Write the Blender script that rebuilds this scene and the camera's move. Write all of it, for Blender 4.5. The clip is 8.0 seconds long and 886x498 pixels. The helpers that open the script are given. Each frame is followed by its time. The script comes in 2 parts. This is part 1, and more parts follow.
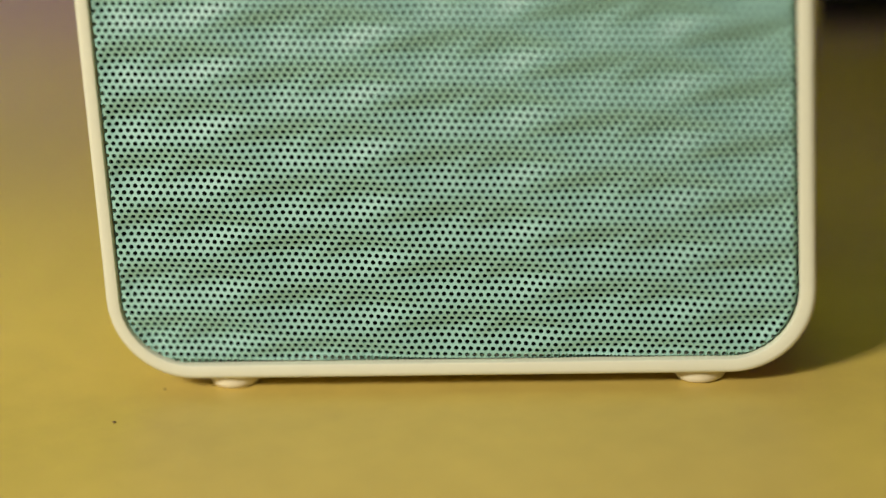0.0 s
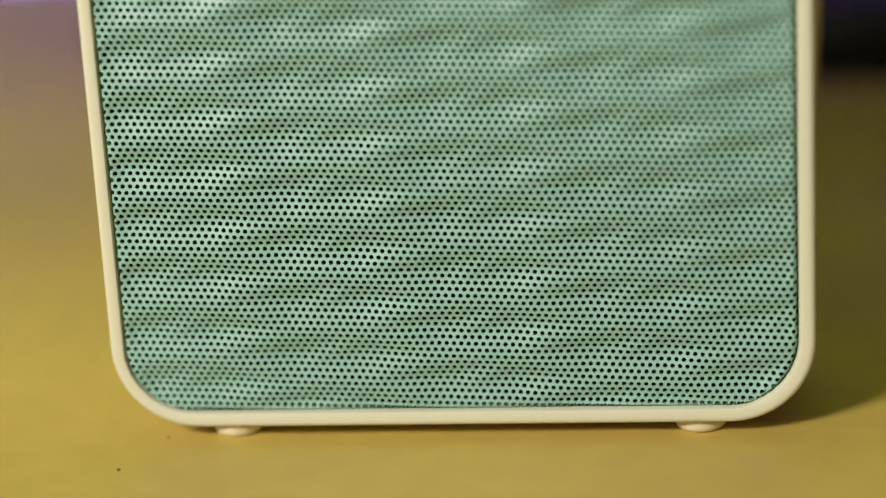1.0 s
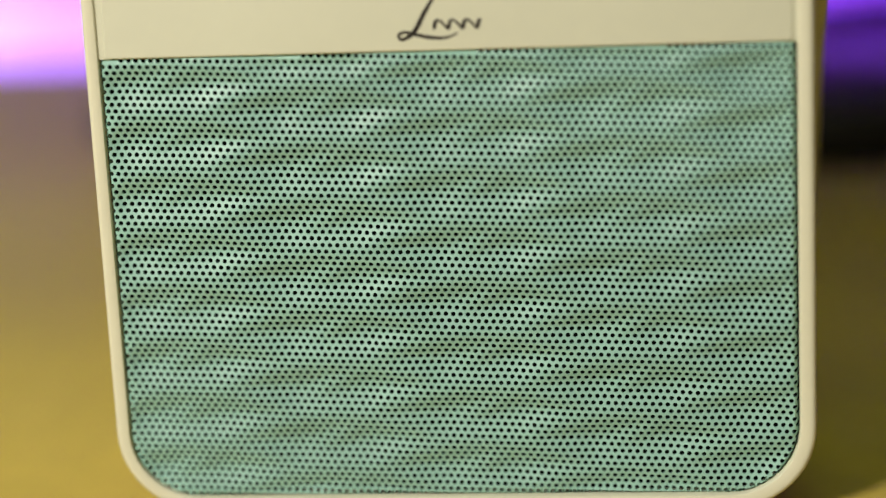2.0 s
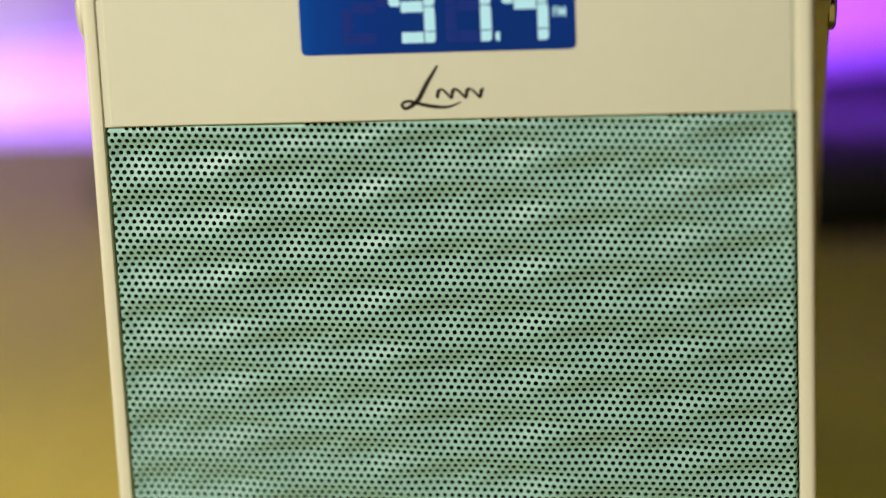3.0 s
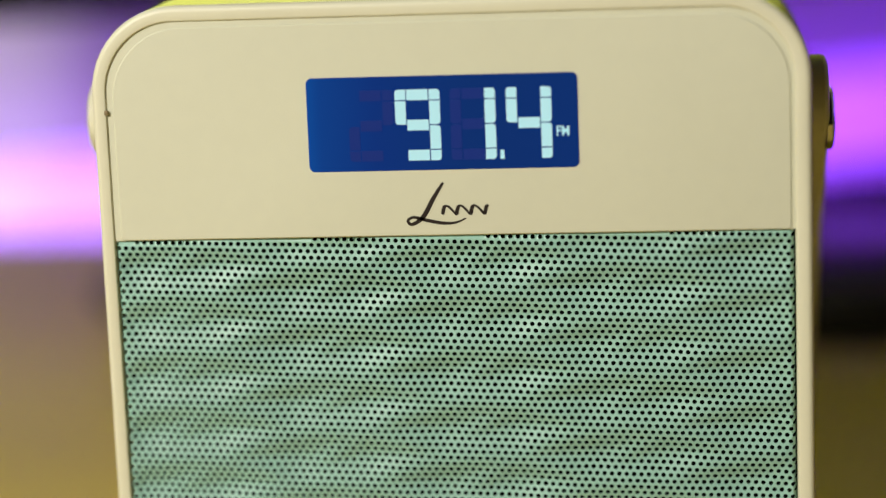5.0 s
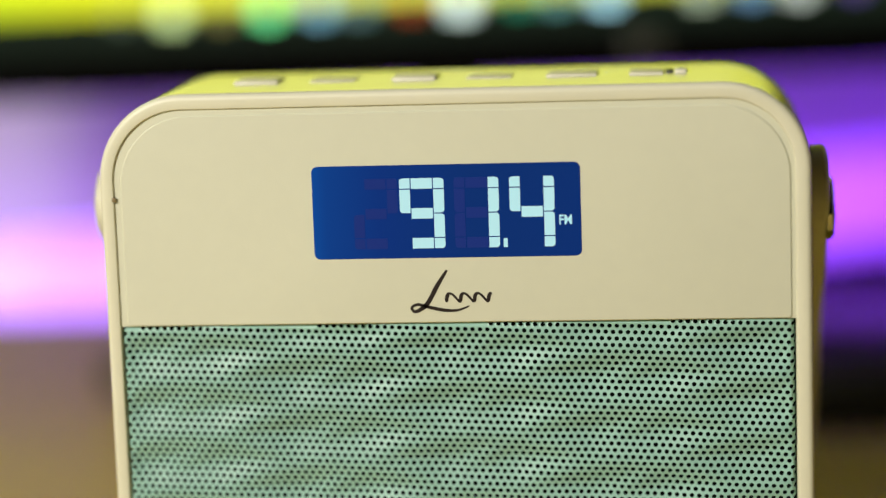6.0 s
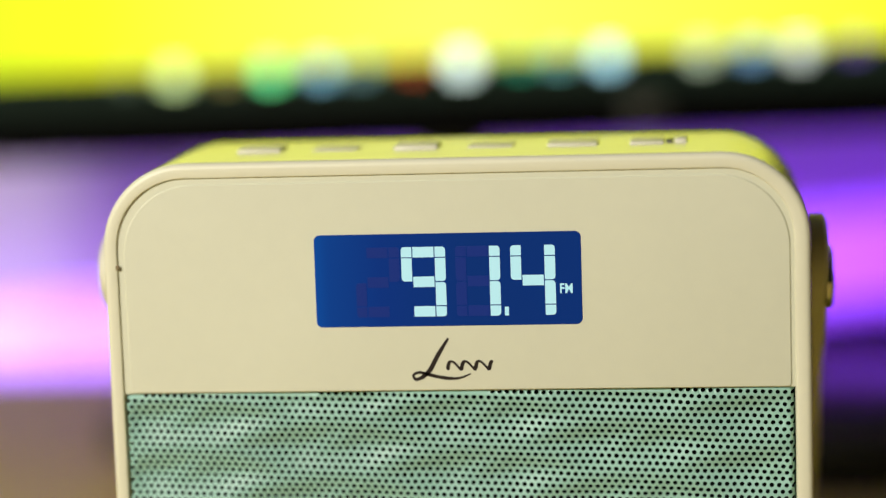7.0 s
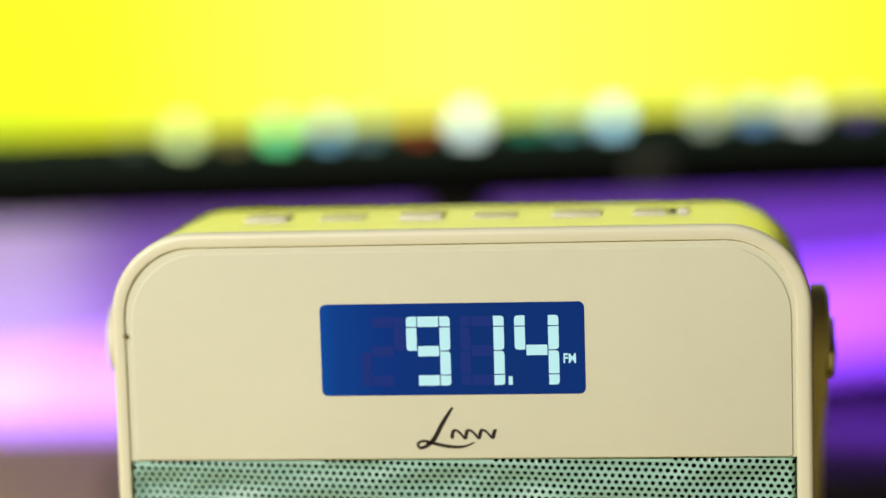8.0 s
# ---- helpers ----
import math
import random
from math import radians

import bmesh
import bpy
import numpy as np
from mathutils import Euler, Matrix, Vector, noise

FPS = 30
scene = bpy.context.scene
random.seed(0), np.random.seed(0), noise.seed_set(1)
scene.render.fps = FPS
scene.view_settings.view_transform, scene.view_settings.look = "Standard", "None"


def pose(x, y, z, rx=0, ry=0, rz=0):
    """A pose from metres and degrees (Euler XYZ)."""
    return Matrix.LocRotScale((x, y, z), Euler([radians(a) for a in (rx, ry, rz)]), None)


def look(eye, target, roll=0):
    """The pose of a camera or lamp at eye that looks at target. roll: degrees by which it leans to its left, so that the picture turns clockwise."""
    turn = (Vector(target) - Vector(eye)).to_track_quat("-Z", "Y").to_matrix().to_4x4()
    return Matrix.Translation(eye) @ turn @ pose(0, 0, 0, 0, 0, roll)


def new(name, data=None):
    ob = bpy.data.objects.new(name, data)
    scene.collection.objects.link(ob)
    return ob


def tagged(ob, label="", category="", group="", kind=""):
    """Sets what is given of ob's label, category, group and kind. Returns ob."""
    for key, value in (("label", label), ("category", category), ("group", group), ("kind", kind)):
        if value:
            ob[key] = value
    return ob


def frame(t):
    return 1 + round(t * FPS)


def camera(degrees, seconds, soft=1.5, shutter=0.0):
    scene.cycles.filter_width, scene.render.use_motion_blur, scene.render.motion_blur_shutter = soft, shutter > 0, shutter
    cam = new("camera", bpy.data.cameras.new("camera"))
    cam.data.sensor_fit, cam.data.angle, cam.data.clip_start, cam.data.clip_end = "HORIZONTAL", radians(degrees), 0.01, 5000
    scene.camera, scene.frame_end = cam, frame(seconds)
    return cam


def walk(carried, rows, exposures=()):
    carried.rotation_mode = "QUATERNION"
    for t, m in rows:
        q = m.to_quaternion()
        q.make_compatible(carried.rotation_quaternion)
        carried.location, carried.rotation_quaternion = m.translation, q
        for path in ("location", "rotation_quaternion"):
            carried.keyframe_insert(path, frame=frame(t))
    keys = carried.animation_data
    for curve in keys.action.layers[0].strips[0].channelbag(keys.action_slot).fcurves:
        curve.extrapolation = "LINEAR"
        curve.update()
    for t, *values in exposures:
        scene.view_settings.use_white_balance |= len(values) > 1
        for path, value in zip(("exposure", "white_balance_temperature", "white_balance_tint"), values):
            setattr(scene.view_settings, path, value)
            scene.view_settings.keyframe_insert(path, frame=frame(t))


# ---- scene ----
cam = camera(21.2, 8.0, soft=1.3)
cam.data.dof.use_dof = True
cam.data.dof.focus_distance = 0.500
cam.data.dof.aperture_fstop = 3.6
PATH = [
    (0, (0.0584, -0.4648, 0.1892), (-0.1839, 1.4160, -0.4461), -3.40),
    (0.5, (0.0569, -0.4669, 0.1893), (-0.1785, 1.4210, -0.4275), -3.39),
    (1, (0.0556, -0.4694, 0.1895), (-0.1752, 1.4272, -0.4020), -3.10),
    (1.5, (0.0545, -0.4726, 0.1900), (-0.1723, 1.4356, -0.3649), -3.03),
    (2, (0.0535, -0.4751, 0.1905), (-0.1690, 1.4436, -0.3283), -2.74),
    (2.2, (0.0532, -0.4758, 0.1907), (-0.1680, 1.4469, -0.3136), -2.70),
    (3.3, (0.0514, -0.4798, 0.1921), (-0.1616, 1.4565, -0.2611), -2.45),
    (3.5, (0.0511, -0.4805, 0.1923), (-0.1604, 1.4580, -0.2520), -2.41),
    (4, (0.0507, -0.4824, 0.1933), (-0.1593, 1.4618, -0.2261), -2.36),
    (4.2, (0.0507, -0.4832, 0.1939), (-0.1593, 1.4629, -0.2168), -2.33),
    (5.3, (0.0509, -0.4873, 0.1975), (-0.1593, 1.4671, -0.1714), -2.13),
    (5.5, (0.0509, -0.4881, 0.1981), (-0.1594, 1.4686, -0.1586), -2.10),
    (6, (0.0512, -0.4904, 0.1999), (-0.1601, 1.4725, -0.1202), -1.93),
    (6.5, (0.0515, -0.4921, 0.2019), (-0.1607, 1.4754, -0.0881), -1.87),
    (7, (0.0516, -0.4929, 0.2040), (-0.1603, 1.4764, -0.0734), -1.86),
    (7.5, (0.0521, -0.4949, 0.2068), (-0.1619, 1.4754, -0.0620), -1.72),
    (8, (0.0528, -0.4968, 0.2100), (-0.1648, 1.4768, -0.0300), -1.69),
]
walk(cam, [(t, look(eye, target, roll)) for t, eye, target, roll in PATH],
     [(0, 0.0), (1.5, -0.05), (4, -0.08), (6, -0.05), (7, 0.0), (8, 0.05)])

# ---- light ----
world = bpy.data.worlds.new("world")
world.use_nodes = True
world.node_tree.nodes["Background"].inputs[0].default_value = (1.0, 0.85, 0.62, 1)
world.node_tree.nodes["Background"].inputs[1].default_value = 0.01
scene.world = world


def area_lamp(name, eye, target, size, size_y, power, colour):
    data = bpy.data.lights.new(name, "AREA")
    data.shape, data.size, data.size_y, data.energy, data.color = "RECTANGLE", size, size_y, power, colour
    ob = new(name, data)
    ob.matrix_world = look(eye, target)
    return ob


# the room's lamp, ahead and to the left of the desk, out of view
area_lamp("room_lamp", (-0.53, -0.82, 0.61), (0, 0, 0.06), 0.18, 0.18, 15.0, (1.0, 0.94, 0.83))

# ---- materials ----
def material(name, colour, rough=0.5, metal=0.0, coat=0.0, vary=0.06, scale=40.0, bump=0.0, bump_scale=400.0,
             emit=None, power=0.0, tint=None, specular=0.5):
    m = bpy.data.materials.new(name)
    m.use_nodes = True
    nt = m.node_tree
    b = nt.nodes["Principled BSDF"]
    b.inputs["Base Color"].default_value = (*colour, 1)
    b.inputs["Roughness"].default_value = rough
    b.inputs["Metallic"].default_value = metal
    b.inputs["Coat Weight"].default_value = coat
    b.inputs["Specular IOR Level"].default_value = specular
    if emit:
        b.inputs["Emission Color"].default_value = (*emit, 1)
        b.inputs["Emission Strength"].default_value = power
    co = nt.nodes.new("ShaderNodeTexCoord")
    if vary:
        n1 = nt.nodes.new("ShaderNodeTexNoise")
        n1.inputs["Scale"].default_value, n1.inputs["Detail"].default_value = scale, 6
        n2 = nt.nodes.new("ShaderNodeTexNoise")
        n2.inputs["Scale"].default_value, n2.inputs["Detail"].default_value = scale * 14, 3
        mix = nt.nodes.new("ShaderNodeMath")
        mix.operation = "MULTIPLY_ADD"
        mix.inputs[1].default_value = 0.35
        ramp = nt.nodes.new("ShaderNodeValToRGB")
        low = tint or tuple(c * (1 - vary * 1.6) for c in colour)
        ramp.color_ramp.elements[0].position, ramp.color_ramp.elements[1].position = 0.35, 0.95
        ramp.color_ramp.elements[0].color = (*low, 1)
        ramp.color_ramp.elements[1].color = (*[min(1, c * (1 + vary)) for c in colour], 1)
        nt.links.new(co.outputs["Object"], n1.inputs["Vector"])
        nt.links.new(co.outputs["Object"], n2.inputs["Vector"])
        nt.links.new(n2.outputs["Fac"], mix.inputs[0])
        nt.links.new(n1.outputs["Fac"], mix.inputs[2])
        nt.links.new(mix.outputs[0], ramp.inputs["Fac"])
        nt.links.new(ramp.outputs["Color"], b.inputs["Base Color"])
        rr = nt.nodes.new("ShaderNodeMapRange")
        rr.inputs["To Min"].default_value, rr.inputs["To Max"].default_value = rough * 0.85, min(1, rough * 1.15)
        nt.links.new(n1.outputs["Fac"], rr.inputs["Value"])
        nt.links.new(rr.outputs["Result"], b.inputs["Roughness"])
    if bump:
        n3 = nt.nodes.new("ShaderNodeTexNoise")
        n3.inputs["Scale"].default_value, n3.inputs["Detail"].default_value = bump_scale, 4
        bp = nt.nodes.new("ShaderNodeBump")
        bp.inputs["Strength"].default_value, bp.inputs["Distance"].default_value = bump, 0.0006
        nt.links.new(co.outputs["Object"], n3.inputs["Vector"])
        nt.links.new(n3.outputs["Fac"], bp.inputs["Height"])
        nt.links.new(bp.outputs["Normal"], b.inputs["Normal"])
    return m


CREAM = material("cream_plastic", (0.658, 0.647, 0.490), 0.45, vary=0.03, scale=25, bump=0.05, bump_scale=1800)
GLOSSY = material("glossy_cream_plastic", (0.72, 0.70, 0.52), 0.17, vary=0.03, scale=25, bump=0.03, bump_scale=900)
PANEL = material("satin_cream_panel", (0.585, 0.592, 0.455), 0.5, vary=0.03, scale=18, bump=0.04, bump_scale=2500)
MINT = material("mint_painted_steel", (0.280, 0.495, 0.422), 0.42, vary=0.06, scale=30, bump=0.06, bump_scale=2500, specular=0.5)
DARK = material("black_cloth", (0.006, 0.012, 0.009), 0.9, vary=0.1, scale=300, specular=0.1)
INK = material("printed_ink", (0.012, 0.006, 0.004), 0.45, vary=0)
GROOVE = material("brown_mark", (0.20, 0.15, 0.07), 0.6, vary=0)
CHROME = material("chromed_cap", (0.55, 0.55, 0.56), 0.16, metal=1.0, vary=0.04, scale=200)
RUBBER = material("ivory_rubber", (0.74, 0.67, 0.47), 0.55, vary=0.05, scale=120, bump=0.1, bump_scale=900)
DESK = material("golden_laminate", (0.60, 0.440, 0.102), 0.44, vary=0.10, scale=7, bump=0.03, bump_scale=500,
                tint=(0.45, 0.325, 0.076), specular=0.34)
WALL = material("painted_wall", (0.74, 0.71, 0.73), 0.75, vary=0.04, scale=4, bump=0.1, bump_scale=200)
# dark only to hold down ambient bounce; used on surfaces out of view
ROOM = material("low_bounce_room", (0.10, 0.09, 0.09), 0.8, vary=0.04, scale=4)
CEIL = material("low_bounce_ceiling", (0.12, 0.115, 0.11), 0.8, vary=0.04, scale=3)
BLACK = material("black_plastic", (0.012, 0.012, 0.011), 0.42, vary=0.1, scale=60)
GLOSS_BLACK = material("glossy_black_plastic", (0.004, 0.004, 0.004), 0.24, vary=0.1, scale=60, specular=0.3)
BEZEL = material("matt_black_bezel", (0.003, 0.003, 0.003), 0.85, vary=0.1, scale=60, specular=0.02)
BADGE = material("grey_badge", (0.045, 0.045, 0.03), 0.4, vary=0.05, scale=200)
CRUMB = material("dark_crumb", (0.17, 0.11, 0.04), 0.8, vary=0.2, scale=2000)
LCD = material("lit_blue_lcd", (0.004, 0.012, 0.05), 0.3, vary=0, emit=(0.0, 0.022, 0.165), power=0.9, specular=0.10)
GHOST = material("unlit_segment", (0.008, 0.012, 0.05), 0.3, vary=0, emit=(0.0035, 0.0200, 0.150), power=0.9, specular=0.25)
SEG = material("lit_segment", (0.2, 0.28, 0.28), 0.4, vary=0, emit=(0.31, 0.60, 0.66), power=0.9)
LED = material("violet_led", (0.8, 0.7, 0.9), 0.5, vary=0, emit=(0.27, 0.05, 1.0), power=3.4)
TASK = material("screen_taskbar", (0.01, 0.014, 0.01), 0.4, vary=0, emit=(0.004, 0.010, 0.006), power=1.0, specular=0.03)


def screen_material():
    m = material("lit_yellow_screen", (0.02, 0.02, 0.02), 0.4, vary=0, specular=0.03)
    nt = m.node_tree
    b = nt.nodes["Principled BSDF"]
    co = nt.nodes.new("ShaderNodeTexCoord")
    sep = nt.nodes.new("ShaderNodeSeparateXYZ")
    ramp = nt.nodes.new("ShaderNodeValToRGB")
    e = ramp.color_ramp.elements
    e[0].position, e[0].color = 0.18, (0.72, 1.0, 0.006, 1)
    e[1].position, e[1].color = 0.80, (0.94, 1.0, 0.02, 1)
    for at, c in ((0.30, (0.94, 1.0, 0.012, 1)), (0.52, (0.94, 1.0, 0.12, 1)), (0.66, (0.94, 1.0, 0.07, 1))):
        ramp.color_ramp.elements.new(at).color = c
    low = nt.nodes.new("ShaderNodeMapRange")
    low.inputs["From Min"].default_value, low.inputs["From Max"].default_value = 0.0, 0.014
    mix = nt.nodes.new("ShaderNodeMix")
    mix.data_type = "RGBA"
    mix.inputs["A"].default_value = (0.26, 0.48, 0.003, 1)
    nt.links.new(co.outputs["Generated"], sep.inputs[0])
    nt.links.new(sep.outputs["X"], ramp.inputs["Fac"])
    nt.links.new(sep.outputs["Z"], low.inputs["Value"])
    nt.links.new(low.outputs["Result"], mix.inputs["Factor"])
    nt.links.new(ramp.outputs["Color"], mix.inputs["B"])
    nt.links.new(mix.outputs["Result"], b.inputs["Emission Color"])
    # unseen upper screen dimmed to cut the yellow light falling on the desk
    up = nt.nodes.new("ShaderNodeMapRange")
    up.inputs["From Min"].default_value, up.inputs["From Max"].default_value = 0.20, 0.34
    up.inputs["To Min"].default_value, up.inputs["To Max"].default_value = 1.15, 0.50
    nt.links.new(sep.outputs["Z"], up.inputs["Value"])
    nt.links.new(up.outputs["Result"], b.inputs["Emission Strength"])
    return m


def lcd_glow():
    nt = LCD.node_tree
    b = nt.nodes["Principled BSDF"]
    co = nt.nodes["Texture Coordinate"]
    sep = nt.nodes.new("ShaderNodeSeparateXYZ")
    ramp = nt.nodes.new("ShaderNodeValToRGB")
    e = ramp.color_ramp.elements
    e[0].position, e[0].color = 0.0, (0.0, 0.060, 0.29, 1)
    e[1].position, e[1].color = 1.0, (0.0, 0.020, 0.135, 1)
    for at, c in ((0.05, (0.0, 0.040, 0.22, 1)), (0.25, (0.0, 0.022, 0.165, 1)), (0.6, (0.0, 0.020, 0.128, 1))):
        ramp.color_ramp.elements.new(at).color = c
    nt.links.new(co.outputs["Generated"], sep.inputs[0])
    nt.links.new(sep.outputs["X"], ramp.inputs["Fac"])
    nt.links.new(ramp.outputs["Color"], b.inputs["Emission Color"])


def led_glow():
    """Brighter, paler left end: the wall's stronger, washed-out glow put into the tube."""
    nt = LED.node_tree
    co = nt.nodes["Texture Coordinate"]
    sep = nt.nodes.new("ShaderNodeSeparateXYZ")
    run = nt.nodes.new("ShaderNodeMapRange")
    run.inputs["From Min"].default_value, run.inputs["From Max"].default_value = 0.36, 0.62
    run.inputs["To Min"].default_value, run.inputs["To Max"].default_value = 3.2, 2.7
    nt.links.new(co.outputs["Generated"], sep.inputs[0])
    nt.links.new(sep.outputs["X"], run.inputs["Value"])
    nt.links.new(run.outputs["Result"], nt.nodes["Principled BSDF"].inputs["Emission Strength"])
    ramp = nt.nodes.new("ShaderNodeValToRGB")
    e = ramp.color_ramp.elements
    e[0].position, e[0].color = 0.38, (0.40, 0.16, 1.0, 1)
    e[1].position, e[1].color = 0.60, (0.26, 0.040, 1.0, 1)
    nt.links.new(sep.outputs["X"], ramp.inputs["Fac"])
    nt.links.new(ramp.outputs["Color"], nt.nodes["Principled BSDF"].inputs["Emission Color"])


lcd_glow()
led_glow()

SCREEN = screen_material()


def icon_material(name, colour, power):
    return material(name, (0.02, 0.02, 0.02), 0.4, vary=0, emit=colour, power=power, specular=0.03)


# ---- mesh helpers ----
def finish(name, bm, mat, parent=None, label="", smooth=True, angle=35):
    me = bpy.data.meshes.new(name)
    bm.normal_update()
    bm.to_mesh(me)
    bm.free()
    me.materials.append(mat)
    if smooth:
        me.shade_smooth()
        me.set_sharp_from_angle(angle=radians(angle))
    ob = new(name, me)
    if parent:
        ob.parent = parent
    return tagged(ob, label)


def part(name, bm, mat, parent, label="", smooth=True, angle=35):
    return finish(name, bm, mat, parent, label, smooth, angle)


def empty(name, place, label, category, kind=""):
    ob = new(name)
    ob.location = place
    ob.empty_display_size = 0.02
    return tagged(ob, label, category, kind=kind)


def rounded(x0, x1, z0, z1, r, inset=0.0, n=12, square_bottom=False):
    """Points of a rounded rectangle in x and z, anticlockwise seen from the front (-y)."""
    x0, x1, z0, z1, r = x0 + inset, x1 - inset, z0 + inset, z1 - inset, max(r - inset, 0.0004)
    out = []
    for cx, cz, a0, sq in ((x1 - r, z0 + r, -90, square_bottom), (x1 - r, z1 - r, 0, False),
                           (x0 + r, z1 - r, 90, False), (x0 + r, z0 + r, 180, square_bottom)):
        for k in range(n + 1):
            a = radians(a0 + 90 * k / n)
            if sq:
                q = 0.0006
                ccx, ccz = (x1 - q if cx > (x0 + x1) / 2 else x0 + q), z0 + q
                out.append((ccx + q * math.cos(a), ccz + q * math.sin(a)))
            else:
                out.append((cx + r * math.cos(a), cz + r * math.sin(a)))
    return out


def loft(rings, cap_first=True, cap_last=True):
    """Joins closed rings of equal length; ring: list of (x, y, z)."""
    bm = bmesh.new()
    rows = [[bm.verts.new(p) for p in ring] for ring in rings]
    for a, b in zip(rows, rows[1:]):
        for i in range(len(a)):
            j = (i + 1) % len(a)
            bm.faces.new((a[i], a[j], b[j], b[i]))
    if cap_first:
        bm.faces.new(rows[0][::-1])
    if cap_last:
        bm.faces.new(rows[-1])
    bmesh.ops.recalc_face_normals(bm, faces=bm.faces)
    return bm


def box(x0, x1, y0, y1, z0, z1, bevel=0.0, segments=2):
    bm = bmesh.new()
    bmesh.ops.create_cube(bm, size=1, matrix=Matrix.Translation(((x0 + x1) / 2, (y0 + y1) / 2, (z0 + z1) / 2))
                          @ Matrix.Diagonal((x1 - x0, y1 - y0, z1 - z0, 1)))
    if bevel:
        bmesh.ops.bevel(bm, geom=bm.edges[:], offset=bevel, segments=segments, affect="EDGES", profile=0.5)
    return bm


def turned(profile, axis, centre, n=40):
    """A body of revolution: profile of (radius, height) along axis 'x' or 'z' from centre."""
    rings = []
    for r, h in profile:
        ring = []
        for k in range(n):
            a = 2 * math.pi * k / n
            u, v = r * math.cos(a), r * math.sin(a)
            p = (h, u, v) if axis == "x" else (u, v, h)
            ring.append(tuple(c + d for c, d in zip(centre, p)))
        rings.append(ring)
    return loft(rings)


# ---- room ----
YW = 0.80       # wall
YD = 0.575      # back edge of the desk
def structure(name, bm, mat, label, category):
    return tagged(finish(name, bm, mat, None, label, smooth=False), label, category, kind="structure")


structure("wall_north", box(-2.2, 2.2, YW, YW + 0.1, -0.75, 1.8), WALL, "pale painted wall lit violet behind the desk", "wall")
# unseen sides of the room, added dark so shadows stay deep
structure("wall_south", box(-2.2, 2.2, -2.6, -2.5, -0.75, 1.8), ROOM, "unseen wall darkened to cut bounced light", "wall")
structure("wall_west", box(-2.3, -2.2, -2.6, YW + 0.1, -0.75, 1.8), ROOM, "unseen wall darkened to cut bounced light", "wall")
structure("wall_east", box(2.2, 2.3, -2.6, YW + 0.1, -0.75, 1.8), ROOM, "unseen wall darkened to cut bounced light", "wall")
structure("floor", box(-2.3, 2.3, -2.6, YW + 0.1, -0.8, -0.75), ROOM, "unseen floor darkened to cut bounced light", "floor")
structure("ceiling", box(-2.3, 2.3, -2.6, YW + 0.1, 1.8, 1.85), CEIL, "unseen ceiling darkened to cut bounced light", "ceiling")

desk = empty("desk", (0, 0, 0), "golden yellow laminate desk with a satin sheen", "desk")
part("desktop", box(-0.85, 0.85, -0.34, YD, -0.028, 0.0, 0.003), DESK, desk)
for lx in (-0.78, 0.78):
    for ly in (-0.28, 0.52):
        part("leg", box(lx - 0.025, lx + 0.025, ly - 0.025, ly + 0.025, -0.75, -0.028, 0.003), DESK, desk)

# ---- portable radio ----
X0, X1, Z0, Z1, R = -0.0749, 0.0757, 0.0034, 0.1538, 0.0182
DEPTH = 0.0525
radio = empty("portable_radio", (0, 0, 0), "cream portable radio with mint perforated grille standing on desk", "radio")


def ring(inset, y, **k):
    # the opening sits a little off the middle of the shell
    return [(x - 0.00025 * min(1.0, inset / 0.003), y, z) for x, z in rounded(X0, X1, Z0, Z1, R, inset, **k)]


def body():
    rings = [ring(0.0045, DEPTH), ring(0.0022, DEPTH - 0.0006), ring(0.0007, DEPTH - 0.0022), ring(0.0, DEPTH - 0.0045),
             ring(0.0, 0.030), ring(0.0, 0.0022), ring(0.0002, 0.0020), ring(0.0012, 0.0020)]
    return loft(rings, True, False)


def front_frame():
    fr = 0.0013
    rings = [ring(0.0012, 0.0021), ring(0.0001, 0.0019), ring(0.0, 0.0017), ring(0.0, fr)]
    for k in range(1, 7):
        a = radians(90 * k / 6)
        rings.append(ring(fr * (1 - math.cos(a)), fr * (1 - math.sin(a))))
    rings += [ring(0.0027, 0.00005), ring(0.0031, 0.0002), ring(0.0033, 0.0006), ring(0.0034, 0.0045)]
    return loft(rings, False, False)


part("shell", body(), GLOSSY, radio, "glossy cream shell")
part("front_frame", front_frame(), CREAM, radio, "satin cream rim")
part("speaker_cloth", loft([ring(0.0030, 0.0046), ring(0.0030, 0.0056)]), DARK, radio, "black speaker cloth behind the holes")

IN = 0.0033
GX = 0.0716
PZ0, PZ1 = 0.1041, Z1 - 0.0040


def front_panel():
    def pr(inset, y):
        return [(x, y, z) for x, z in rounded(-0.0710, 0.0719, PZ0 - 0.9 * inset, PZ1, 0.0156, inset, 12, True)]
    return loft([pr(-0.0016, 0.0042), pr(-0.0016, 0.00080), pr(0.0, 0.00074), pr(0.0005, 0.00072), pr(0.00066, 0.00054),
                 pr(0.0008, 0.00042), pr(0.0011, 0.0004)])


panel = part("front_panel", front_panel(), PANEL, radio, "smooth satin cream upper panel")

# pressed relief of the grille: arched ridges in columns, each column half a step off its neighbours;
# an arch climbs steeply, sinks slowly and runs into the next column's arch
WP, WC, WA = 0.0121, 0.0320, 0.00078
WX, WZ = -0.0378, 0.0951
GAP_SIDE = 0.0002   # the sheet sits a little off centre, leaving a gap at one side


def ridge(x, z, k):
    u = (x - WX) / WC - k
    d = u - 0.32
    arch = 0.95 * d * d if d < 0 else 0.80 * d * d
    p = 2 * math.pi * ((z - WZ) / WP + arch - 0.5 * (k % 2))
    h = math.sin(p + 0.25 * math.sin(p))
    return h - 4.2 * max(0.0, -u - 0.25, u - 0.78) ** 1.6


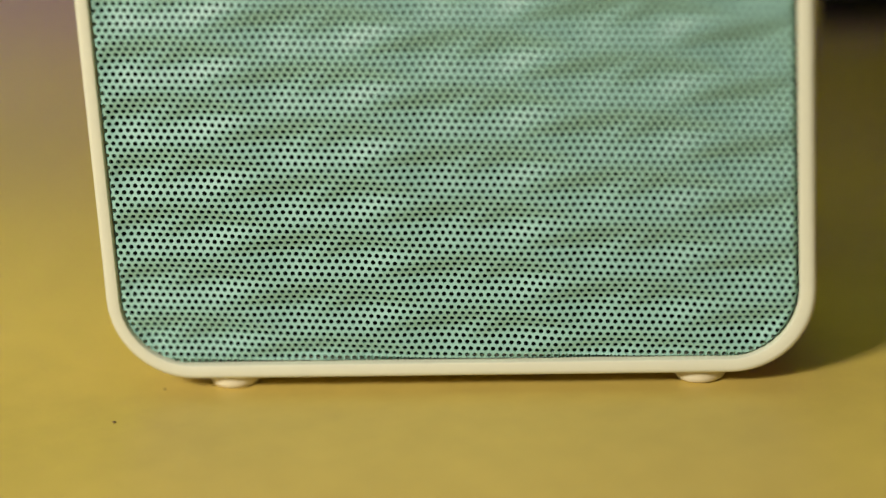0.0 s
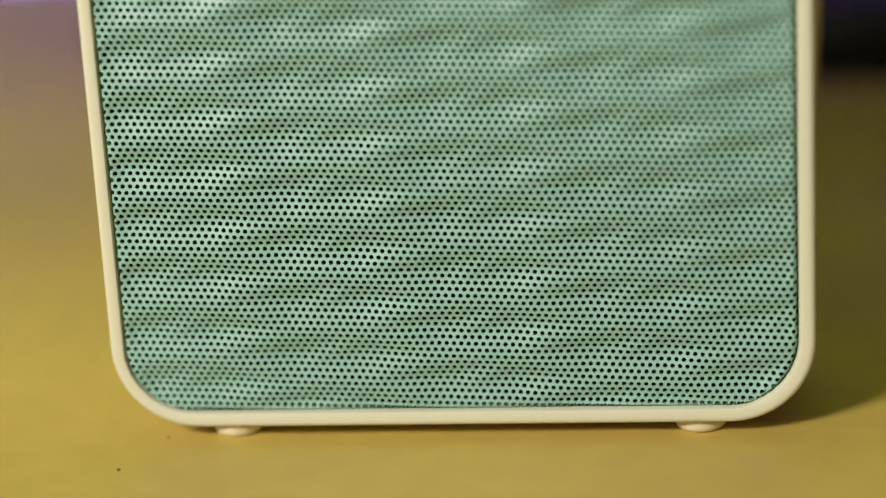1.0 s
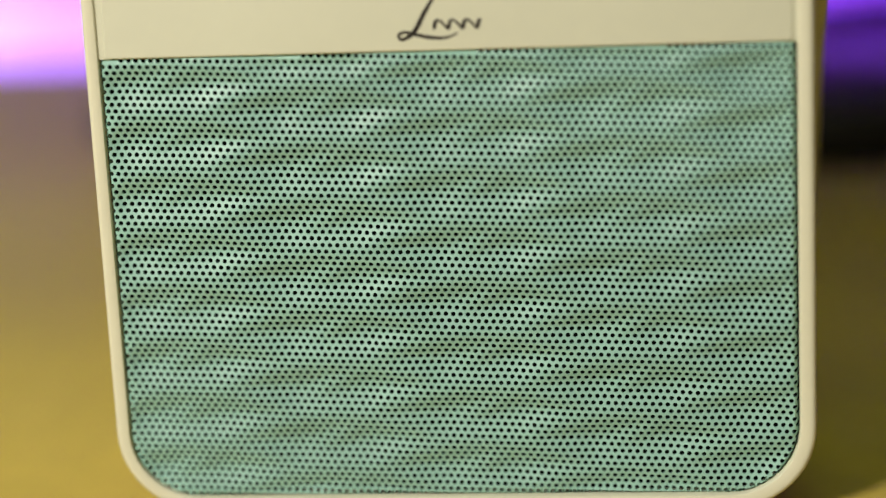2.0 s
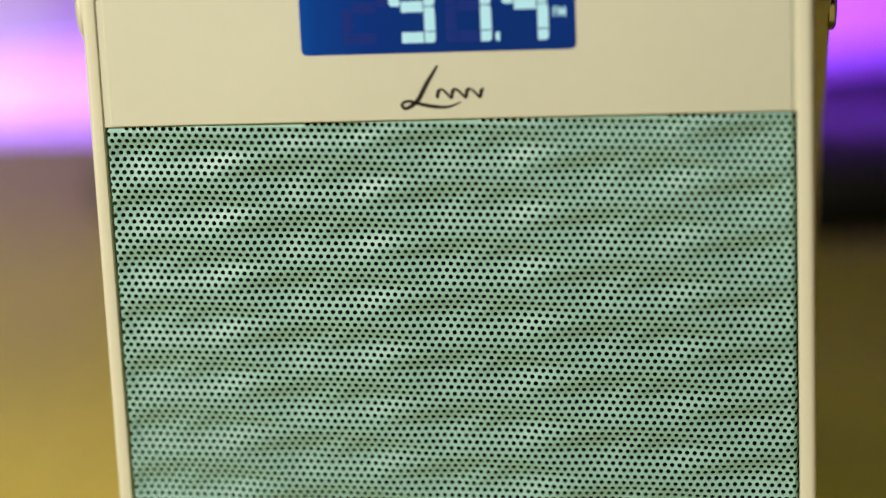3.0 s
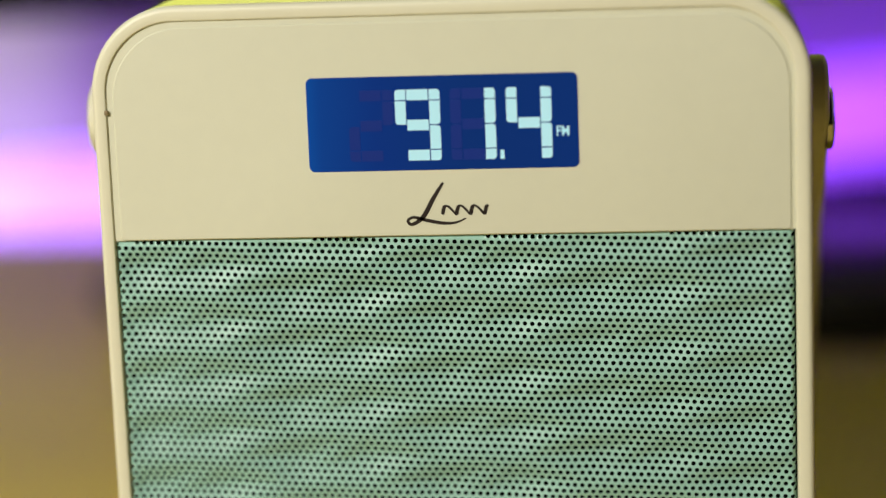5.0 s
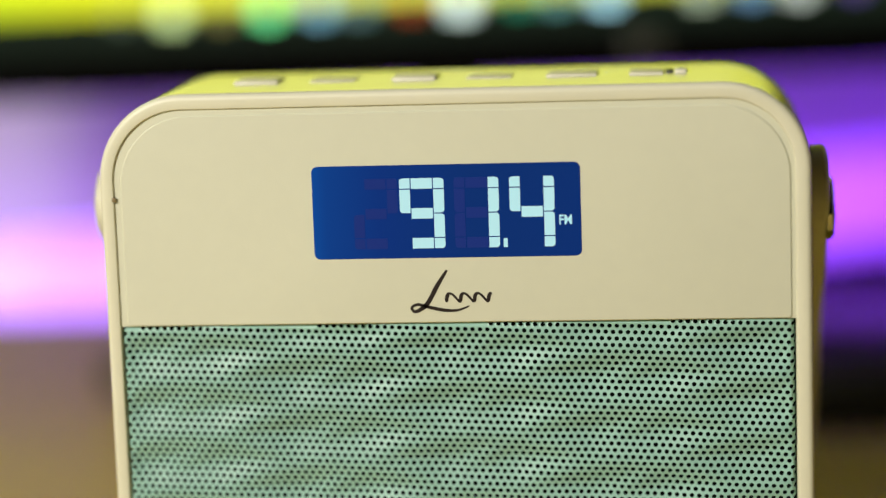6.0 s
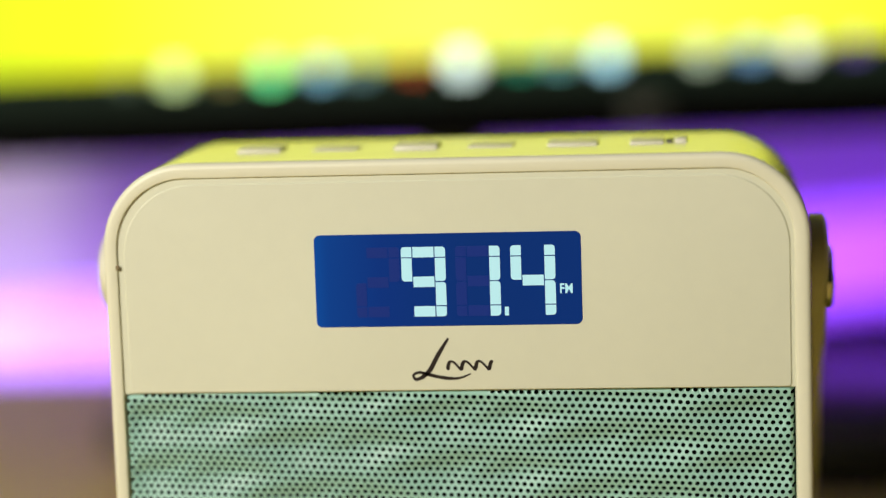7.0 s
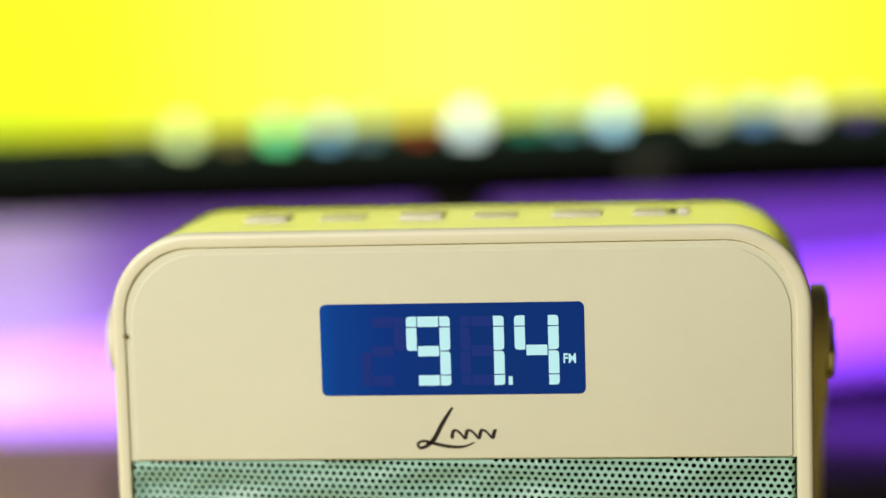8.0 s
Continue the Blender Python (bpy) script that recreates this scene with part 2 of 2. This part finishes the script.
def relief(x, z):
    k = math.floor((x - WX) / WC)
    a, b, c = sorted((ridge(x, z, k - 1), ridge(x, z, k), ridge(x, z, k + 1)))
    q = 0.8
    f = max(0.0, q - abs(c - b)) / q
    return c + f * f * q * 0.25 - 0.15


def wave(x, z):
    h = WA * (0.5 * relief(x, z) + 0.25 * (relief(x - 0.0016, z) + relief(x + 0.0016, z)))
    cx, cz, rc = GX - R + IN, Z0 + R, R - IN
    xs = x + GAP_SIDE
    rim = min(GX - abs(xs), z - Z0 - IN - 0.0003, PZ0 - 0.0002 - z)
    if z < cz and abs(xs) > cx:
        rim = min(rim, rc - math.hypot(abs(xs) - cx, z - cz))
    edge = min(1.0, max(0.0, rim / 0.0028))
    edge = edge * edge * (3 - 2 * edge)
    turn = 1.0 - min(1.0, max(0.0, (rim + 0.0006) / 0.0010))
    return 0.0012 - h * (0.08 + 0.92 * edge) + 0.0002 * edge + 0.0030 * turn * turn


def grille():
    pitch, hole, sheet = 0.001568, 0.00050, 0.0005
    row = 0.0013468
    ax, az, turn = 0.00090, 0.10248, radians(2.05)   # the holes run slightly askew
    cs, sn = math.cos(turn), math.sin(turn)
    wide, top, low = GX + 0.0012, PZ0 - 0.0002, Z0 + 0.0030 - 0.0009
    r = R - IN + 0.0006
    verts, faces, lookup = [], [], {}

    def inside(x, z, m):
        if abs(x) > wide - m or z > top - m or z < low + m:
            return False
        cx, cz = wide - r, low + r
        if z < cz and abs(x) > cx:
            return math.hypot(abs(x) - cx, z - cz) < r - m
        return True

    def fit_in(x, z):
        x, z = max(-wide, min(wide, x)), max(low, min(top, z))
        cx, cz = wide - r, low + r
        if z < cz and abs(x) > cx:
            d = math.hypot(abs(x) - cx, z - cz)
            if d > r:
                x, z = math.copysign(cx + (abs(x) - cx) * r / d, x), cz + (z - cz) * r / d
        return x, z

    def askew(a, b):
        return ax + a * cs - b * sn, az - a * sn - b * cs

    def shared(i, j):
        if (i, j) not in lookup:
            x, z = fit_in(*askew((i - 1) * pitch / 2, (j - 0.5) * row))
            lookup[i, j] = len(verts)
            verts.append((x, wave(x, z), z))
        return lookup[i, j]

    for j in range(-8, 76):
        shift = j % 2
        for c in range(-52, 54):
            i = 2 * c + shift
            cx, cz = askew(i * pitch / 2, j * row)
            if not inside(cx, cz, -0.0009):
                continue
            outer = [shared(i + 2, j + 1), shared(i + 2, j), shared(i + 1, j), shared(i, j), shared(i, j + 1), shared(i + 1, j + 1)]
            if not inside(cx, cz, hole * 0.6):
                faces.append(tuple(outer))
                continue
            n = 12
            rim, deep = [], []
            for k in range(n):
                a = -math.pi / 4 + 2 * math.pi * k / n
                x, z = fit_in(cx + hole * math.cos(a), cz + hole * math.sin(a))
                rim.append(len(verts))
                verts.append((x, wave(x, z), z))
            for k in range(n):
                x, y, z = verts[rim[k]]
                deep.append(len(verts))
                verts.append((x, y + sheet, z))
            # six outer corners, each facing two of the rim's twelve edges
            near = []
            for q in range(6):
                ox, _, oz = verts[outer[q]]
                best = min(range(n), key=lambda k: (verts[rim[k]][0] - ox) ** 2 + (verts[rim[k]][2] - oz) ** 2)
                near.append(best)
            for q in range(6):
                a, b = near[q], near[(q + 1) % 6]
                chain = [a]
                while chain[-1] != b and len(chain) < n:
                    chain.append((chain[-1] + 1) % n)
                if len(chain) > 6:
                    continue
                faces.append(tuple([outer[(q + 1) % 6], outer[q]] + [rim[k] for k in chain]))
            for k in range(n):
                l = (k + 1) % n
                faces.append((rim[l], rim[k], deep[k], deep[l]))
    me = bpy.data.meshes.new("grille")
    me.from_pydata(verts, [], faces)
    me.validate()
    me.update()
    me.materials.append(MINT)
    me.shade_smooth()
    me.set_sharp_from_angle(angle=radians(50))
    ob = new("grille", me)
    ob.parent = radio
    return tagged(ob, "mint green perforated metal grille pressed in waves")


grille()

# display: a lit blue panel with segments
LX0, LX1, LZ0, LZ1 = -0.0291, 0.0277, 0.1180, 0.1379
LY = 0.00035


def plate(x0, x1, z0, z1, y, thick, r, bevel=0.0001, n=6):
    def rr(inset, yy):
        return [(x, yy, z) for x, z in rounded(x0, x1, z0, z1, r, inset, n)]
    return loft([rr(0, y + thick), rr(0, y + bevel), rr(bevel, y)])


display = part("display", plate(LX0, LX1, LZ0, LZ1, LY - 0.0001, 0.0012, 0.0013), LCD, radio, "blue backlit display showing 91.4 FM")
W, H = LX1 - LX0, LZ1 - LZ0


def segment(u0, u1, v0, v1, mat, name="segment", cut=None):
    x0, x1, z0, z1 = LX0 + u0 * W, LX0 + u1 * W, LZ1 - v1 * H, LZ1 - v0 * H
    r = 0.0007
    pts = []
    for key, cx, cz, a0 in (("br", x1, z0, -90), ("tr", x1, z1, 0), ("tl", x0, z1, 90), ("bl", x0, z0, 180)):
        if key == cut:
            sx, sz = (-1 if "r" in key else 1), (-1 if "t" in key else 1)
            for k in range(6):
                a = radians(a0 + 18 * k)
                pts.append((cx + sx * r + r * math.cos(a), cz + sz * r + r * math.sin(a)))
        else:
            pts.append((cx, cz))
    y = LY - 0.00022
    bm = loft([[(x, y + 0.0001, z) for x, z in pts], [(x, y, z) for x, z in pts]])
    return part(name, bm, mat, display, smooth=False)


TH, GAP, HGT, TOP = 0.0395, 0.004, 0.752, 0.142
VT = TH * W / H


def digit(u, wide, marks, mat=SEG, name="segment"):
    """A digit of the display. marks: which strokes are lit."""
    l0, l1, r0, r1 = u, u + TH, u + wide - TH, u + wide
    m0, m1 = l1 + GAP, r0 - GAP
    half = TOP + HGT / 2
    for side, a, b in (("l", l0, l1), ("r", r0, r1)):
        if side + "t" in marks:
            segment(a, b, TOP, TOP + VT - 0.004, mat, name, "tl" if side == "l" else "tr")
            segment(a, b, TOP + VT + 0.008, half - 0.006, mat, name, "bl" if side == "l" else "br")
        if side + "b" in marks:
            segment(a, b, half + 0.006, TOP + HGT - VT - 0.008, mat, name, "tl" if side == "l" else "tr")
            segment(a, b, TOP + HGT - VT + 0.004, TOP + HGT, mat, name, "bl" if side == "l" else "br")
    for key, v in (("t", TOP), ("m", half - VT / 2), ("b", TOP + HGT - VT)):
        if key in marks:
            segment(m0, m1, v, v + VT, mat, name)


digit(0.328, 0.166, ("lt", "rt", "rb", "t", "m", "b"))
digit(0.658 - 0.166 + TH, 0.166, ("rt", "rb"))
segment(0.711, 0.726, 0.80, 0.894, SEG, "decimal_point")
digit(0.737, 0.166, ("lt", "rt", "rb", "m"))
digit(0.155, 0.166, ("rt", "lb", "t", "m", "b"), GHOST, "dim_segment")
digit(0.5315, 0.166, ("lt", "lb", "t", "m", "b"), GHOST, "dim_segment")


def lettering(text, x, z, size, y, mat, parent, name):
    cu = bpy.data.curves.new(name, "FONT")
    cu.body, cu.size, cu.extrude, cu.offset = text, 1.0, 0.02, 0.018
    tmp = bpy.data.objects.new(name, cu)
    scene.collection.objects.link(tmp)
    me = bpy.data.meshes.new_from_object(tmp.evaluated_get(bpy.context.evaluated_depsgraph_get()))
    bpy.data.objects.remove(tmp)
    me.transform(Matrix.Translation((x, y, z)) @ Euler((radians(90), 0, 0)).to_matrix().to_4x4() @ Matrix.Diagonal((0.8 * size, size, size, 1)))
    me.materials.append(mat)
    ob = new(name, me)
    ob.parent = parent
    return ob


lettering("FM", LX0 + 0.917 * W, LZ1 - 0.66 * H, 0.0029, LY - 0.0002, SEG, display, "band_letters")


def stroke(points, widths, y, n=10):
    """A flat brush stroke through points of (x, z), smoothed, with its width along it."""
    def spline(t):
        k = min(int(t), len(points) - 2)
        f = t - k
        p = [points[max(0, min(len(points) - 1, k + d))] for d in (-1, 0, 1, 2)]
        out = []
        for c in range(2):
            a, b, d, e = (q[c] for q in p)
            out.append(0.5 * (2 * b + (d - a) * f + (2 * a - 5 * b + 4 * d - e) * f * f + (3 * b - a - 3 * d + e) * f ** 3))
        return out, widths[k] * (1 - f) + widths[k + 1] * f
    total = (len(points) - 1) * n
    line = [spline(i / n) for i in range(total)] + [(list(points[-1]), widths[-1])]
    bm = bmesh.new()
    rows = []
    for i, (p, w) in enumerate(line):
        a, b = line[max(0, i - 1)][0], line[min(total, i + 1)][0]
        dx, dz = b[0] - a[0], b[1] - a[1]
        d = math.hypot(dx, dz) or 1
        nx, nz = -dz / d * w / 2, dx / d * w / 2
        rows.append([bm.verts.new((p[0] + s * nx, yy, p[1] + s * nz)) for s, yy in ((1, y + 0.0002), (1, y), (-1, y), (-1, y + 0.0002))])
    for a, b in zip(rows, rows[1:]):
        for k in range(4):
            bm.faces.new((a[k], a[(k + 1) % 4], b[(k + 1) % 4], b[k]))
    bm.faces.new(rows[0])
    bm.faces.new(rows[-1][::-1])
    bmesh.ops.recalc_face_normals(bm, faces=bm.faces)
    return bm


# maker's mark: a plain flourish with an underline sweep
U = 0.001
sweep = [(-1.0, 115.3), (-3.2, 111.9), (-5.4, 108.1), (-7.8, 106.5), (-8.7, 107.3), (-7.4, 108.0), (-4.6, 107.3), (-1.6, 106.7), (1.2, 106.7), (3.6, 107.6)]
part("emblem", stroke([(x * U, z * U) for x, z in sweep], [w * U for w in (0.5, 0.95, 1.0, 0.7, 0.6, 0.6, 0.75, 0.75, 0.5, 0.25)], 0.00036),
     INK, panel, "dark brown printed flourish")
ripple = [(-1.7 + 10.4 * k / 28 + 0.35 * math.cos(math.pi * k / 4 + 0.6), 109.4 - 0.90 * math.cos(math.pi * k / 4)) for k in range(29)]
part("emblem", stroke([(x * U, z * U) for x, z in ripple], [(0.80 if k % 8 in (1, 2, 3) else 0.50) * U for k in range(29)], 0.00036, 4), INK, panel,
     "dark brown printed flourish")

# feet, buttons
for fx in (-0.0496, 0.0512):
    for fy in (0.0079, 0.0430):
        part("foot", turned([(0.0001, 0.0), (0.0044, 0.0), (0.0052, 0.0005), (0.0056, 0.0014), (0.0056, 0.0060)], "z", (fx, fy, 0)), RUBBER, radio,
             "round ivory rubber foot")
# the keys stand unevenly: some proud, some pressed nearly flush
for bx, bw, tall in ((-0.0442, 0.0100, 0.0006), (-0.0272, 0.0100, 0.0002), (-0.0092, 0.0098, 0.0007), (0.0072, 0.0100, 0.0002),
                     (0.0253, 0.0112, 0.0005), (0.0415, 0.0076, 0.0005)):
    part("button", box(bx - bw / 2, bx + bw / 2, 0.0220, 0.0325, Z1 - 0.001, Z1 + tall, min(0.0006, tall), 3), CREAM, radio, "small cream push button")
part("slider", box(0.0456, 0.0473, 0.0255, 0.0295, Z1 - 0.001, Z1 + 0.0006, 0.0003), BLACK, radio, "tiny dark slide switch")
part("slider", box(0.0475, 0.0502, 0.0245, 0.0305, Z1 - 0.001, Z1 + 0.0008, 0.0004, 3), CREAM, radio, "small cream slide knob")
# screw recess seam on the rim
part("seam_mark", box(-0.0723, -0.0715, -0.0001, 0.0004, 0.1312, 0.1322, 0.00015), GROOVE, radio, "small brown mark in the rim groove")


def carry_handle():
    """Two flat arms on pivots and a cross bar, folded down behind the radio."""
    py, pz, ey, ez = 0.0275, 0.1275, 0.135, 0.032
    length = math.hypot(ey - py, ez - pz)
    dy, dz = (ey - py) / length, (ez - pz) / length
    handle = empty("handle", (0, 0, 0), "", "")
    handle.parent = radio
    for s in (-1, 1):
        pts = []
        for k in range(17):
            a = radians(90 + 180 * k / 16)
            pts.append((0.0095 * math.cos(a), 0.0095 * math.sin(a)))
        for k in range(9):
            a = radians(-90 + 180 * k / 8)
            pts.append((length + 0.006 * math.cos(a), 0.006 * math.sin(a)))

        def rg(x, inset):
            out = []
            for a, b in pts:
                f = 1 - inset / 0.0095
                aa = a * f if a < 0 else length + (a - length) * f if a > length else a
                bb = b * f
                out.append((s * x, py + dy * aa - dz * bb, pz + dz * aa + dy * bb))
            return out
        part("arm", loft([rg(0.0762, 0.0006), rg(0.0766, 0.0), rg(0.0792, 0.0), rg(0.0799, 0.0006), rg(0.0803, 0.0018)]), CREAM, handle)
        part("pivot_cap", turned([(0.0068, 0.0), (0.0068, 0.0010), (0.0061, 0.0015), (0.0040, 0.0018), (0.0005, 0.0019)] if s > 0 else
                                 [(0.0088, 0.0), (0.0088, -0.0006), (0.0078, -0.0013), (0.0050, -0.0016), (0.0005, -0.0017)],
                                 "x", (s * 0.0799, py, pz - (0.0042 if s > 0 else 0.0008))), CHROME if s > 0 else CREAM, handle, "chrome pivot cap" if s > 0 else "cream pivot cap")
    bar = [(0.0056 * math.cos(2 * math.pi * k / 20), 0.0056 * math.sin(2 * math.pi * k / 20)) for k in range(20)]
    part("grip", loft([[(x, ey + a, ez + b) for a, b in bar] for x in (-0.0790, -0.04, 0.0, 0.04, 0.0790)]), CREAM, handle, "rounded cross bar")


carry_handle()

# ---- monitor and its light ----
YM = 0.37
monitor = empty("monitor", (-0.043, YM, 0.0), "black computer monitor showing a bright yellow screen", "monitor")
MT = Matrix.Translation((0, 0, 0.154)) @ Euler((0, radians(-1.05), 0)).to_matrix().to_4x4()


def on_monitor(bm):
    """Local x across, z up from the screen's lower edge, y towards the back."""
    bmesh.ops.transform(bm, matrix=MT, verts=bm.verts)
    return bm


part("housing", on_monitor(box(-0.31, 0.31, 0.0, 0.030, -0.034, 0.37, 0.004)), BEZEL, monitor)
screen = part("screen", on_monitor(box(-0.30, 0.30, -0.0012, 0.004, -0.0012, 0.355, 0.0003)), SCREEN, monitor, "glowing yellow screen", smooth=False)
part("taskbar", on_monitor(box(-0.30, 0.30, -0.0012, 0.004, -0.0150, -0.0014, 0.0003)), TASK, screen, "dark band of the screen", smooth=False)
part("badge", on_monitor(box(0.071, 0.083, -0.0006, 0.002, -0.0265, -0.0200, 0.0003)), BADGE, monitor, "small grey badge")
ICONS = ((-0.115, 0.0042, (0.30, 0.42, 0.28), 0.5), (-0.096, 0.0060, (0.65, 0.85, 0.35), 2.2), (-0.077, 0.0050, (0.40, 0.36, 0.10), 1.0),
         (-0.060, 0.0058, (0.18, 0.95, 0.35), 2.4), (-0.041, 0.0056, (0.25, 0.60, 0.75), 1.8), (-0.026, 0.0054, (0.25, 0.50, 0.50), 0.9),
         (-0.007, 0.0046, (0.75, 0.10, 0.01), 1.0), (0.011, 0.0070, (0.80, 1.0, 0.90), 2.1), (0.032, 0.0046, (0.03, 0.50, 0.28), 1.1),
         (0.046, 0.0050, (0.18, 0.55, 0.50), 1.3), (0.064, 0.0062, (0.40, 0.75, 0.85), 2.3), (0.098, 0.0060, (0.50, 0.62, 0.42), 1.7),
         (0.116, 0.0054, (0.22, 0.45, 0.70), 1.6), (0.133, 0.0062, (0.62, 0.70, 0.62), 2.0), (0.153, 0.0050, (0.20, 0.12, 0.50), 0.9))
for ix, size, colour, power in ICONS:
    size, power = size * 1.3, power * 1.12
    part("icon", on_monitor(box(ix - size / 2, ix + size / 2, -0.0018, 0.0, -0.0030 - size / 2, -0.0030 + size / 2, 0.0005)),
              icon_material("lit_icon", colour, power), screen, "small glowing screen icon", smooth=False)
part("neck", box(-0.010, 0.014, 0.030, 0.055, 0.015, 0.32, 0.003), BLACK, monitor)
part("base", box(-0.136, 0.095, 0.020, 0.090, 0.0, 0.014, 0.005), BLACK, monitor, "flat black monitor base")

hub = empty("desk_box", (0.155, 0.335, 0), "glossy black plastic box standing behind the radio", "box")
part("case", box(-0.10, 0.10, -0.022, 0.128, 0.002, 0.024, 0.003), GLOSS_BLACK, hub)
for fx in (-0.085, 0.085):
    part("foot", box(fx - 0.008, fx + 0.008, -0.015, 0.115, 0.0, 0.0025, 0.0008), BLACK, hub)

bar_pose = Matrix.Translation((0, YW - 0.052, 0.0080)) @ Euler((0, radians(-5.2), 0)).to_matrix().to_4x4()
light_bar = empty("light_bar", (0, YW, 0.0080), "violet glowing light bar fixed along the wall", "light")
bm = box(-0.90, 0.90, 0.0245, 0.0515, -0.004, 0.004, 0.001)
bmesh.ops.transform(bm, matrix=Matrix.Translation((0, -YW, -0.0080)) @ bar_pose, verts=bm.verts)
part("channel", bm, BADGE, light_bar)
# added black board: stands in for the unlit wall and stops light going down
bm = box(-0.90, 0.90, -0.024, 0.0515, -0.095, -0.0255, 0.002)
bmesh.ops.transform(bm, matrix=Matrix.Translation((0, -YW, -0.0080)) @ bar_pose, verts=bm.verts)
part("shade_board", bm, BEZEL, light_bar, "added matt black board keeping the wall below the tube dark")
# tube made wide so its lit face fills the wall's band of glow
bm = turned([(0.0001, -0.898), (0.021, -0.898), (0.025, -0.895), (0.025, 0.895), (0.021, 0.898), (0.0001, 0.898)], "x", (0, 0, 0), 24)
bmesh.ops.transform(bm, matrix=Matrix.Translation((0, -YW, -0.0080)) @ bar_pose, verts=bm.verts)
part("tube", bm, LED, light_bar, "wide violet glowing tube, sized to the glow on the wall")

# ---- crumbs on the desk ----
for cx, cy, cr in ((-0.0714, -0.0152, 0.00045), (-0.0646, 0.0030, 0.00035)):
    bm = bmesh.new()
    bmesh.ops.create_icosphere(bm, subdivisions=2, radius=cr)
    for v in bm.verts:
        v.co *= 0.8 + 0.4 * noise.noise(v.co * 3000)
        v.co.z = v.co.z * 0.6 + cr * 0.5
    ob = finish("crumb", bm, CRUMB)
    ob.location = (cx, cy, 0)
    tagged(ob, "tiny dark crumb lying on the yellow desk", "crumb", group="crumbs on the desk")
